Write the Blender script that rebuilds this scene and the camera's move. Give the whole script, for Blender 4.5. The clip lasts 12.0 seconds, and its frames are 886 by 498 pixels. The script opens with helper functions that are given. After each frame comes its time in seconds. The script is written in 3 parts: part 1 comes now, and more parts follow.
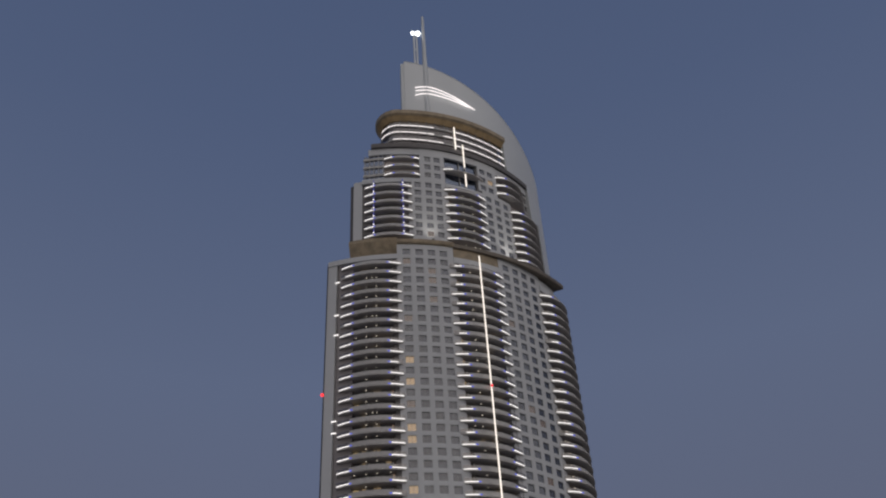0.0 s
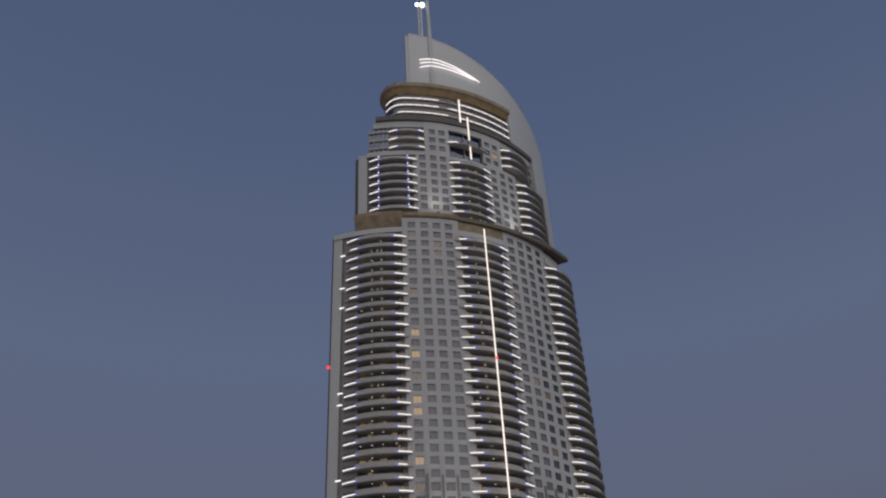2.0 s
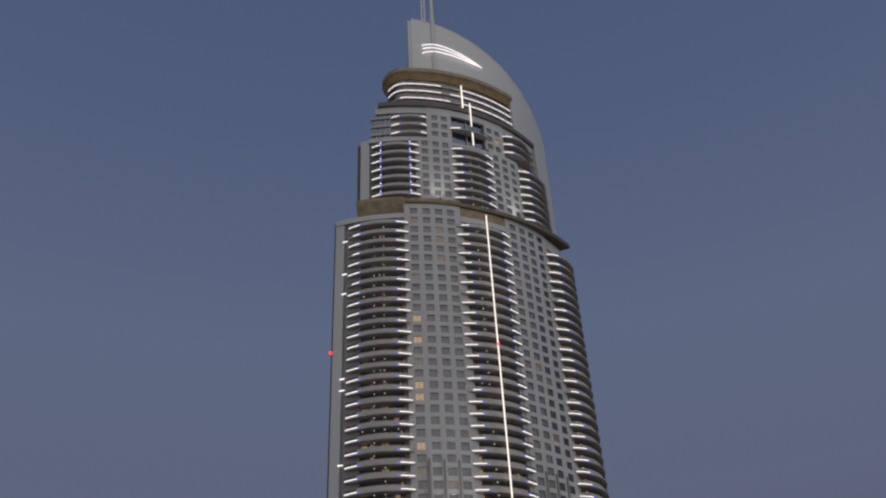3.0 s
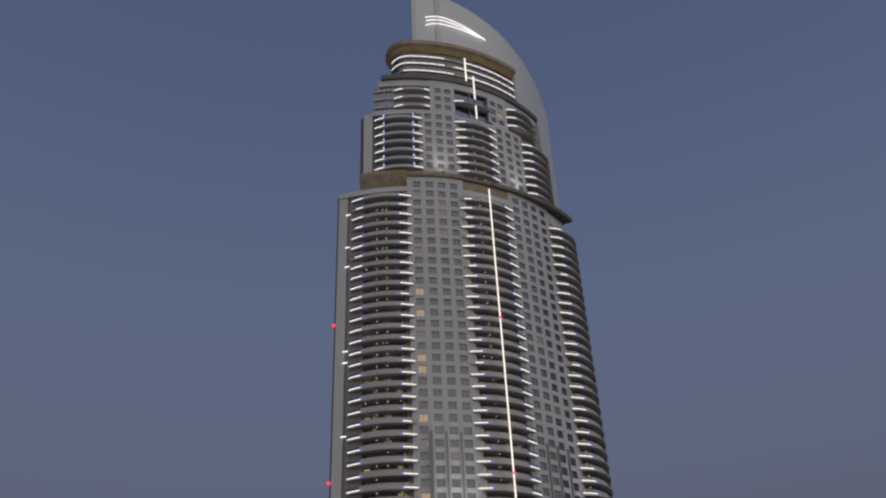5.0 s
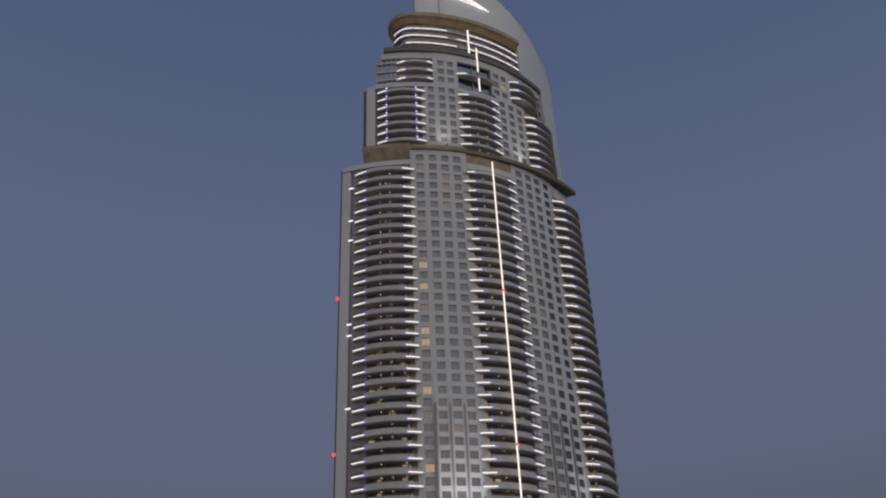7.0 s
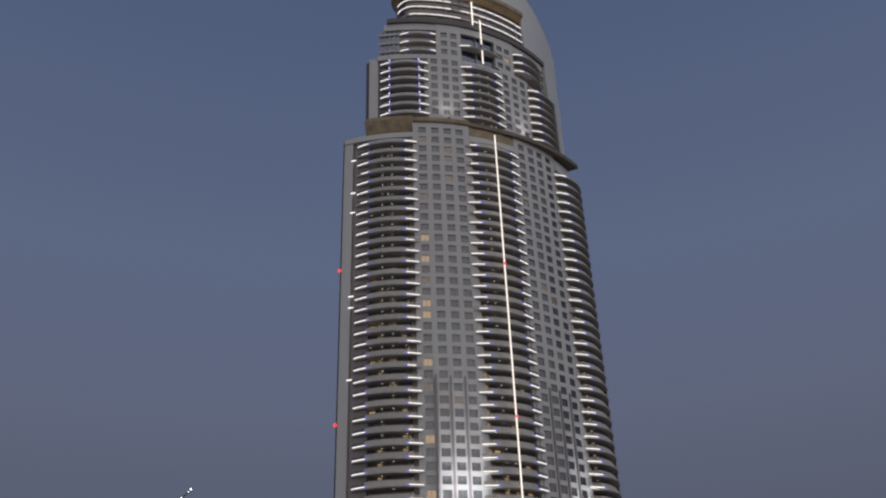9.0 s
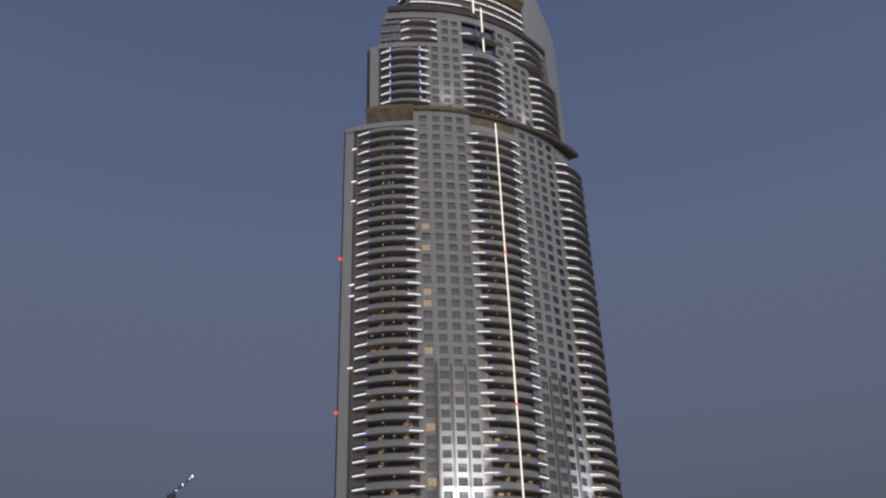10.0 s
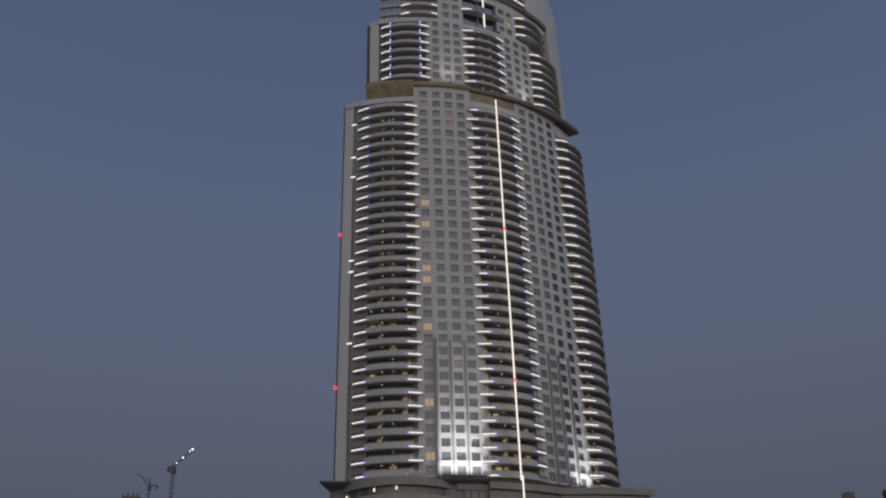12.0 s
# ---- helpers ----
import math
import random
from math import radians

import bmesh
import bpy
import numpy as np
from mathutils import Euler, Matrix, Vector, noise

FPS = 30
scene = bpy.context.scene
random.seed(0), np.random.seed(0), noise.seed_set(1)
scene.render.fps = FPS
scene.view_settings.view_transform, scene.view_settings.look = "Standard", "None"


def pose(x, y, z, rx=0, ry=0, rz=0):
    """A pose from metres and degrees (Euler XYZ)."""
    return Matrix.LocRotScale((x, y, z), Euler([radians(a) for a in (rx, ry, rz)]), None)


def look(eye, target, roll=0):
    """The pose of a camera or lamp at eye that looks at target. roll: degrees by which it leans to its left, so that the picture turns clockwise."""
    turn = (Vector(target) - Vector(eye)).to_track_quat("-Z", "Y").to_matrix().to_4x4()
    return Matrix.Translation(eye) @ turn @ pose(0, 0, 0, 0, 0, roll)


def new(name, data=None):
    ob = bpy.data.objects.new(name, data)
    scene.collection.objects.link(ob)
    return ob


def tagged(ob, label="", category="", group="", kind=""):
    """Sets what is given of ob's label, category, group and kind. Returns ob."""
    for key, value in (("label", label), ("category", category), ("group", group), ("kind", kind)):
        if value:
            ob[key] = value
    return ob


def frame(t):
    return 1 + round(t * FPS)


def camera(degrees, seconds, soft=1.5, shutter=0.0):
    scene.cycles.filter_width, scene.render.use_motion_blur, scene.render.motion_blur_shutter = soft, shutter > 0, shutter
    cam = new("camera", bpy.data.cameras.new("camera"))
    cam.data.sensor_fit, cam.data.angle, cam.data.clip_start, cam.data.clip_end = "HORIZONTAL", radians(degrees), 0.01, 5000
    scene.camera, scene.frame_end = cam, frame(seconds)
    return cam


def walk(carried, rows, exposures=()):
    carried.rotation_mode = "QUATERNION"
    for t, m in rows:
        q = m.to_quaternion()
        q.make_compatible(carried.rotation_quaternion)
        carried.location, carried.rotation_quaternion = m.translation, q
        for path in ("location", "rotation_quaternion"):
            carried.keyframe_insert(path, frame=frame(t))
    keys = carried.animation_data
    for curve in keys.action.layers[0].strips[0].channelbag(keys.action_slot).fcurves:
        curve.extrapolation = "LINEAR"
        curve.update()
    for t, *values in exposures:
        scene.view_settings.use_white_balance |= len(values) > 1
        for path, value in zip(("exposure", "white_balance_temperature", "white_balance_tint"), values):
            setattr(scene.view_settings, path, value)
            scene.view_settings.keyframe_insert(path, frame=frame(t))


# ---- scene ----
cam = camera(52.37, 12.0, soft=2.1)
PATH = [  # seconds, yaw, pitch, roll in degrees
    (0.0, -0.203, 38.507, 2.879),
    (0.5, -0.210, 38.082, 2.722),
    (1.0, -0.024, 37.583, 2.816),
    (1.5, 0.079, 37.125, 2.809),
    (2.0, 0.108, 36.717, 2.787),
    (2.5, 0.221, 36.281, 2.840),
    (3.0, 0.124, 35.791, 2.603),
    (5.0, 0.129, 34.016, 2.327),
    (5.5, 0.231, 33.575, 2.431),
    (6.0, 0.231, 33.154, 2.357),
    (6.5, 0.359, 32.742, 2.440),
    (7.0, 0.354, 32.241, 2.318),
    (9.0, 0.190, 30.438, 1.873),
    (9.5, 0.217, 30.051, 1.853),
    (10.0, 0.188, 29.663, 1.803),
    (10.5, 0.181, 29.284, 1.745),
    (11.0, 0.215, 28.866, 1.841),
    (11.5, 0.132, 28.493, 1.760),
    (12.0, 0.000, 28.083, 1.574),
]
START, END = (0.40, 4.42, 1.74), (0.0, 0.0, 1.51)  # the camera steps back during the shot


def eye(t):
    return [a + (b - a) * t / 12 for a, b in zip(START, END)]


walk(cam, [(t, pose(*eye(t), 90 + p, r, y)) for t, y, p, r in PATH],
     exposures=[(0, 0.02), (9.5, 0.02), (10.5, -0.02), (12, -0.09)])

# ---- world: dusk sky, afterglow behind the camera ----
world = bpy.data.worlds.new("dusk")
scene.world = world
world.use_nodes = True
wn, wl = world.node_tree.nodes, world.node_tree.links
wn.clear()
w_out = wn.new("ShaderNodeOutputWorld")
w_bg = wn.new("ShaderNodeBackground")
w_tc = wn.new("ShaderNodeTexCoord")
w_sep = wn.new("ShaderNodeSeparateXYZ")
w_ramp = wn.new("ShaderNodeValToRGB")
wl.new(w_tc.outputs["Generated"], w_sep.inputs[0])
wl.new(w_sep.outputs["Z"], w_ramp.inputs[0])
SKY = [(0.0, (0.078, 0.084, 0.105)), (0.19, (0.092, 0.105, 0.144)), (0.332, (0.110, 0.129, 0.197)),
       (0.499, (0.104, 0.132, 0.215)), (0.725, (0.075, 0.104, 0.189)), (1.0, (0.056, 0.082, 0.160))]
els = w_ramp.color_ramp.elements
for i, (at, col) in enumerate(SKY):
    el = els[i] if i < 2 else els.new(at)
    el.position, el.color = at, (*col, 1)
w_glow = wn.new("ShaderNodeVectorMath")       # afterglow grows towards the south-west, behind the camera
w_glow.operation = "DOT_PRODUCT"
wl.new(w_tc.outputs["Generated"], w_glow.inputs[0])
w_glow.inputs[1].default_value = (0.26, -0.965, 0.0)
w_clamp = wn.new("ShaderNodeClamp")
wl.new(w_glow.outputs["Value"], w_clamp.inputs[0])
w_pow = wn.new("ShaderNodeMath")
w_pow.operation = "POWER"
wl.new(w_clamp.outputs[0], w_pow.inputs[0])
w_pow.inputs[1].default_value = 2.0
w_mix = wn.new("ShaderNodeMix")
w_mix.data_type = "RGBA"
wl.new(w_pow.outputs[0], w_mix.inputs[0])
wl.new(w_ramp.outputs[0], w_mix.inputs[6])
w_mix.inputs[7].default_value = (0.56, 0.49, 0.455, 1)
wl.new(w_mix.outputs[2], w_bg.inputs[0])
w_bg.inputs[1].default_value = 1.0
wl.new(w_bg.outputs[0], w_out.inputs[0])

sun = new("sun", bpy.data.lights.new("sun", "SUN"))
sun.data.energy, sun.data.angle, sun.data.color = 0.81, radians(120), (1.0, 0.94, 0.88)
sun.matrix_world = look((0.36 * 300, -0.93 * 300, 130), (0, 0, 0))


# ---- materials ----
def material(name, color, rough=0.7, metal=0.0, vary=0.15, scale=0.35, fine=6.0, bump=0.15, streak=0.0, spec=0.5):
    """A surface with stains at a large scale, grain at a fine one, and optional rain streaks."""
    m = bpy.data.materials.new(name)
    m.use_nodes = True
    n, l = m.node_tree.nodes, m.node_tree.links
    b = n["Principled BSDF"]
    b.inputs["Roughness"].default_value, b.inputs["Metallic"].default_value = rough, metal
    b.inputs["Specular IOR Level"].default_value = spec
    tc = n.new("ShaderNodeTexCoord")
    big, small = n.new("ShaderNodeTexNoise"), n.new("ShaderNodeTexNoise")
    big.inputs["Scale"].default_value, small.inputs["Scale"].default_value = scale, fine
    big.inputs["Detail"].default_value = 5
    mp = n.new("ShaderNodeMapping")
    mp.inputs["Scale"].default_value = (1, 1, 1 - streak)
    l.new(tc.outputs["Object"], mp.inputs[0])
    l.new(mp.outputs[0], big.inputs["Vector"])
    l.new(tc.outputs["Object"], small.inputs["Vector"])
    info = n.new("ShaderNodeObjectInfo")
    add = n.new("ShaderNodeMath")
    add.operation = "MULTIPLY_ADD"
    l.new(small.outputs["Fac"], add.inputs[0])
    add.inputs[1].default_value = 0.4
    l.new(big.outputs["Fac"], add.inputs[2])
    add2 = n.new("ShaderNodeMath")
    add2.operation = "MULTIPLY_ADD"
    l.new(info.outputs["Random"], add2.inputs[0])
    add2.inputs[1].default_value = 0.3
    l.new(add.outputs[0], add2.inputs[2])
    mr = n.new("ShaderNodeMapRange")
    mr.inputs["From Min"].default_value, mr.inputs["From Max"].default_value = 0.4, 1.3
    mr.inputs["To Min"].default_value, mr.inputs["To Max"].default_value = 1 - vary, 1 + vary
    l.new(add2.outputs[0], mr.inputs["Value"])
    mix = n.new("ShaderNodeVectorMath")
    mix.operation = "SCALE"
    mix.inputs[0].default_value = color
    l.new(mr.outputs[0], mix.inputs["Scale"])
    l.new(mix.outputs[0], b.inputs["Base Color"])
    if bump:
        bp = n.new("ShaderNodeBump")
        bp.inputs["Strength"].default_value, bp.inputs["Distance"].default_value = bump, 0.03
        l.new(small.outputs["Fac"], bp.inputs["Height"])
        l.new(bp.outputs[0], b.inputs["Normal"])
    return m


def lamp_material(name, color, strength):
    m = bpy.data.materials.new(name)
    m.use_nodes = True
    n, l = m.node_tree.nodes, m.node_tree.links
    n.clear()
    e, o = n.new("ShaderNodeEmission"), n.new("ShaderNodeOutputMaterial")
    e.inputs[0].default_value, e.inputs[1].default_value = (*color, 1), strength
    l.new(e.outputs[0], o.inputs[0])
    return m


def glass_material(name, tint, gloss, sheen=(1, 1, 1)):
    """Tinted window glass: see-through, with a fixed share of mirror."""
    m = bpy.data.materials.new(name)
    m.use_nodes = True
    n, l = m.node_tree.nodes, m.node_tree.links
    n.clear()
    t, g, x, o = (n.new("ShaderNode" + k) for k in ("BsdfTransparent", "BsdfGlossy", "MixShader", "OutputMaterial"))
    t.inputs[0].default_value = (*tint, 1)
    g.inputs["Color"].default_value = (*sheen, 1)
    g.inputs["Roughness"].default_value = 0.06
    x.inputs[0].default_value = gloss
    l.new(t.outputs[0], x.inputs[1])
    l.new(g.outputs[0], x.inputs[2])
    l.new(x.outputs[0], o.inputs[0])
    return m


STONE = material("pale_stone_cladding", (0.42, 0.437, 0.456), 0.75, vary=0.12, scale=0.12, streak=0.8)
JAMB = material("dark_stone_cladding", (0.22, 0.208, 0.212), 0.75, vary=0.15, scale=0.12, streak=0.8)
BAND = material("balcony_concrete", (0.35, 0.348, 0.343), 0.7, vary=0.24, scale=0.7)
SLAB = material("soffit_render", (0.40, 0.385, 0.375), 0.85)
DARKWALL = material("dark_recess_wall", (0.45, 0.405, 0.38), 0.7)
DARKMETAL = material("dark_metal", (0.06, 0.06, 0.065), 0.45, 0.6)
FRAME = material("window_frame_grey", (0.19, 0.19, 0.195), 0.5, 0.3)
# darker copy of BRONZE: the shade under ledge_c is put into its colour
SHADED_BRONZE = material("shaded_bronze_cladding", (0.115, 0.098, 0.078), 0.55, 0.2, vary=0.5, scale=0.5)
GOLD = material("bronze_gold_cladding", (0.37, 0.27, 0.145), 0.55, 0.25, vary=0.45, scale=0.5)
BRONZE = material("dark_bronze_cladding", (0.255, 0.208, 0.142), 0.55, 0.2, vary=0.55, scale=0.5)
FIN = material("metal_panel_grey", (0.46, 0.485, 0.50), 0.45, 0.2, vary=0.08, scale=0.08)
PALE = material("pale_net_curtain", (0.55, 0.52, 0.48), 0.9, vary=0.3, scale=0.3)
BLIND = material("window_blind", (0.42, 0.42, 0.44), 0.9, vary=0.5, scale=0.2)
GLASS = glass_material("tinted_glass", (0.58, 0.605, 0.65), 0.09)
DARKGLASS = glass_material("dark_glass", (0.79, 0.77, 0.76), 0.10)
SKYGLASS = glass_material("blue_reflective_glass", (0.26, 0.29, 0.35), 0.36, (0.42, 0.48, 0.60))
WHITE_LED = lamp_material("white_led", (1.0, 0.95, 0.93), 1.35)
CROWN_LED = lamp_material("crown_led", (1.0, 0.92, 0.91), 1.25)
WARM_LED = lamp_material("warm_strip", (1.0, 0.90, 0.80), 1.25)
BLUE_LED = lamp_material("blue_led", (0.2, 0.24, 1.0), 0.8)
BLUE_POST = lamp_material("blue_lit_post", (0.22, 0.22, 0.75), 0.45)
DOWN_LED = lamp_material("warm_downlight", (1.0, 0.88, 0.72), 1.1)
LIT_ROOM = lamp_material("lit_curtain", (1.0, 0.62, 0.30), 1.1)
DIM_ROOM = lamp_material("dim_lit_curtain", (1.0, 0.66, 0.45), 0.3)
LIT_GLASS = lamp_material("lit_room_glass", (1.0, 0.74, 0.36), 0.5)
FAINT_ROOM = lamp_material("faint_lit_room", (1.0, 0.70, 0.38), 0.26)
RED_LAMP = lamp_material("red_beacon", (1.0, 0.05, 0.06), 1.6)
BEACON = lamp_material("white_floodlight", (0.95, 0.98, 1.0), 3.0)
WORK_LAMP = lamp_material("work_lamp", (0.9, 0.97, 1.0), 2.5)
SMOKED = material("smoked_lobby_glass", (0.10, 0.092, 0.085), 0.14, vary=0.5, scale=0.6, bump=0.0, spec=0.9)
PODIUM = material("podium_concrete", (0.24, 0.235, 0.225), 0.75, vary=0.3, scale=0.4, streak=0.4)
PAVING = material("paving", (0.34, 0.32, 0.29), 0.9, scale=0.05)
# dark cladding; on two bay jambs its colour stands in for recess shade
CANOPY = material("canopy_cladding_and_shade", (0.105, 0.10, 0.10), 0.6, 0.1, vary=0.3, scale=0.3)
CRANE_STEEL = material("crane_steel", (0.10, 0.10, 0.11), 0.6, 0.3)
FAR_STONE = material("dull_pink_render", (0.15, 0.13, 0.13), 0.9)

# ---- geometry helpers: tower plan is an arc round its axis; angles in degrees ----
AXIS = (-5.06, 268.79)
DATUM = 28.8                   # the square lies this far above the level from which tower heights count
FLOOR_H = 3.3


def at(tau, r, z=0.0):
    a = radians(tau)
    return Vector((r * math.sin(a), -r * math.cos(a), z))


def turned(tau, z=0.0):
    return pose(0, 0, z, 0, 0, tau)


def mesh(name, verts, faces, mat, smooth=False):
    me = bpy.data.meshes.new(name)
    me.from_pydata([tuple(v) for v in verts], [], faces)
    me.materials.append(mat)
    if smooth:
        me.polygons.foreach_set("use_smooth", [True] * len(faces))
    me.update()
    return me


def part(name, me, parent, m=None, label="", kind=""):
    ob = new(name, me)
    ob.parent = parent
    m = Matrix() if m is None else m
    ob.matrix_basis = Matrix.Translation((0, 0, -DATUM)) @ m if parent.name == "skyscraper" else m
    return tagged(ob, label=label, kind=kind)


class Solid:
    """Collects prisms into one list of vertices and faces."""

    def __init__(self):
        self.v, self.f = [], []

    def prism(self, rings, closed=False):
        """Rings of equal length, each a closed loop of points; skins them and caps the ends."""
        n, base = len(rings[0]), len(self.v)
        for r in rings:
            self.v += r
        k = len(rings)
        for i in range(k if closed else k - 1):
            a, b = base + i * n, base + (i + 1) % k * n
            self.f += [(a + j, a + (j + 1) % n, b + (j + 1) % n, b + j) for j in range(n)]
        if not closed:
            self.f += [tuple(range(base, base + n))[::-1], tuple(range(base + (k - 1) * n, base + k * n))]
        return self

    def box(self, x0, x1, y0, y1, z0, z1):
        return self.prism([[(x0, y0, z), (x1, y0, z), (x1, y1, z), (x0, y1, z)] for z in (z0, z1)])

    def arc(self, t0, t1, section, step=2.0):
        """section: function of tau giving a loop of (radius, height)."""
        n = max(1, round(abs(t1 - t0) / step))
        return self.prism([[at(t0 + (t1 - t0) * i / n, r, z) for r, z in section(t0 + (t1 - t0) * i / n)] for i in range(n + 1)])

    def bar(self, p, q, w, h=None):
        """A square bar from p to q."""
        p, q, h = Vector(p), Vector(q), h or w
        d = (q - p).normalized()
        side = d.cross(Vector((0, 0, 1)))
        side = side.normalized() if side.length > 1e-3 else Vector((1, 0, 0))
        up = side.cross(d)
        c = [side * w / 2 + up * h / 2, side * -w / 2 + up * h / 2, side * -w / 2 - up * h / 2, side * w / 2 - up * h / 2]
        return self.prism([[e + o for o in c] for e in (p, q)])

    def mesh(self, name, mat, smooth=False):
        return mesh(name, self.v, self.f, mat, smooth)


def arc_box(name, mat, t0, t1, r0, r1, z0, z1, step=2.0):
    return Solid().arc(t0, t1, lambda t: [(r0, z0), (r1, z0), (r1, z1), (r0, z1)], step).mesh(name, mat)


def ball(name, r, mat):
    bm = bmesh.new()
    bmesh.ops.create_icosphere(bm, subdivisions=2, radius=r)
    me = bpy.data.meshes.new(name)
    bm.to_mesh(me)
    bm.free()
    me.materials.append(mat)
    return me


def pierced_wall(name, mat, t0, t1, r, thick, z0, z1, cols, rows, half_w, half_h):
    """A curved wall with rectangular openings; cols: angles, rows: heights of the openings' centres."""
    ha = math.degrees(half_w / r)
    ts = sorted({t0, t1, *(c + s * ha for c in cols for s in (-1, 1))})
    zs = sorted({z0, z1, *(z + s * half_h for z in rows for s in (-1, 1))})
    hole = lambda a, b: any(abs(a - c) < 0.01 for c in cols) and any(abs(b - z) < 0.01 for z in rows)
    v, f = [], []

    def quad(*p):
        f.append(tuple(range(len(v), len(v) + 4)))
        v.extend(p)
    for i in range(len(ts) - 1):
        for j in range(len(zs) - 1):
            a, b, c, d = ts[i], ts[i + 1], zs[j], zs[j + 1]
            ri = r - thick
            if hole((a + b) / 2, (c + d) / 2):
                quad(at(a, r, c), at(b, r, c), at(b, ri, c), at(a, ri, c))
                quad(at(a, r, d), at(a, ri, d), at(b, ri, d), at(b, r, d))
                quad(at(a, r, c), at(a, ri, c), at(a, ri, d), at(a, r, d))
                quad(at(b, r, c), at(b, r, d), at(b, ri, d), at(b, ri, c))
            else:
                quad(at(a, r, c), at(b, r, c), at(b, r, d), at(a, r, d))
                quad(at(a, ri, c), at(a, ri, d), at(b, ri, d), at(b, ri, c))
    for a in (t0, t1):
        quad(at(a, r, z0), at(a, r - thick, z0), at(a, r - thick, z1), at(a, r, z1))
    for i in range(len(ts) - 1):
        for c in (z0, z1):
            quad(at(ts[i], r, c), at(ts[i + 1], r, c), at(ts[i + 1], r - thick, c), at(ts[i], r - thick, c))
    return mesh(name, v, f, mat)


# ---- ground ----
g = Solid().box(-2500, 2500, -1500, 4000, -0.3, 0)
tagged(new("ground", g.mesh("ground", PAVING)), "dark paved ground around the tower", "ground", kind="structure")

# ---- the tower ----
tower = new("skyscraper")
tower.matrix_basis = pose(*AXIS, 0)
tagged(tower, "grey stone tower with curved lit balconies and a sail-shaped fin", "skyscraper")

R1, R2 = 60.1, 56.6            # lower shaft, upper shaft
Z_LEDGE = 81.9                 # terrace canopy above the podium
LOW_ROWS = [188.0 - FLOOR_H * n for n in range(33)]
UP_ROWS = [201.3 + FLOOR_H * k for k in range(7)]
TOP_ROWS = [226.9 + 3.5 * k for k in range(3)]
BASE = Vector((*AXIS, -DATUM))
rng = random.Random(7)


def core(name, r, t0, t1, z0, z1, depth, mat):
    """Closed body behind the facade: front arc, straight flanks and back."""
    front = [at(t0 + (t1 - t0) * i / 40, r) for i in range(41)]
    left, right = front[0], front[-1]
    loop = front + [right + Vector((-0.45, 1, 0)) * depth, left + Vector((0.12, 1, 0)) * (depth + 18)]
    return Solid().prism([[Vector((p.x, p.y, z)) for p in loop] for z in (z0, z1)]).mesh(name, mat)


part("core_wall", core("core_low", R1 - 1.5, -15.2, 60.5, DATUM, 189.6, 14, DARKWALL), tower)
part("core_wall", core("core_mid", R2 - 1.5, -9.3, 56.0, 189.6, 224, 20, DARKWALL), tower)
part("core_wall", core("core_shoulder", R2 - 1.5, -9.1, 1.0, 224, 235.6, 16, DARKWALL), tower)
part("core_wall", core("core_top", R2 - 1.5, -6.6, 54.0, 224, 240.5, 18, DARKWALL), tower)

# end piers
part("pier", arc_box("pier_low", STONE, -18.3, -15.8, R1 - 9, R1, Z_LEDGE, 191.6), tower)
part("pier_edge", arc_box("pier_edge", DARKMETAL, -18.8, -18.3, R1 - 9, R1 - 0.3, Z_LEDGE, 191.2), tower)
part("pier", arc_box("pier_mid", STONE, -12.4, -9.6, R2 - 6, R2, 200.4, 224.4), tower)
part("pier_edge", arc_box("pier_edge_mid", DARKMETAL, -13.5, -12.4, R2 - 6, R2 - 0.4, 200.4, 223.4), tower)

# pierced walls and their windows
WIN_W, WIN_H = 1.12, 1.04
low_win = [192.5 - FLOOR_H * k for k in range(34)]
up_win = [202.6 + FLOOR_H * k for k in range(7)]
top_win = [226.8 + 3.5 * k for k in range(3)]
L_COLS, R_COLS = [3.55, 7.07, 10.5, 13.92], [33.4, 36.9, 40.3, 44.05]
LU_COLS, RU_COLS, RT_COLS = [7.95, 11.5, 14.7], [32.7, 36.3, 39.9], [31.1, 34.2]
part("wall", pierced_wall("wall_low_a", STONE, 0.9, 16.75, R1, 0.5, Z_LEDGE, 195.3, L_COLS, low_win, WIN_W, WIN_H), tower)
part("wall", pierced_wall("wall_low_b", STONE, 30.9, 46.9, R1, 0.5, Z_LEDGE, 195.3, R_COLS, low_win, WIN_W, WIN_H), tower)
part("wall", pierced_wall("wall_up_a", STONE, 5.9, 17.1, R2, 0.5, 196.8, 225.0, LU_COLS, up_win, WIN_W * 0.92, WIN_H), tower)
part("wall", pierced_wall("wall_up_d", STONE, 8.9, 17.1, R2, 0.5, 225.0, 238.2, LU_COLS[1:], top_win, WIN_W * 0.92, WIN_H), tower)
part("wall", pierced_wall("wall_up_b", STONE, 30.4, 42.4, R2, 0.5, 196.8, 225.0, RU_COLS, up_win, WIN_W * 0.92, WIN_H), tower)
part("wall", pierced_wall("wall_up_c", STONE, 29.2, 36.8, R2, 0.5, 225.0, 238.2, RT_COLS, top_win, WIN_W * 0.92, WIN_H), tower)


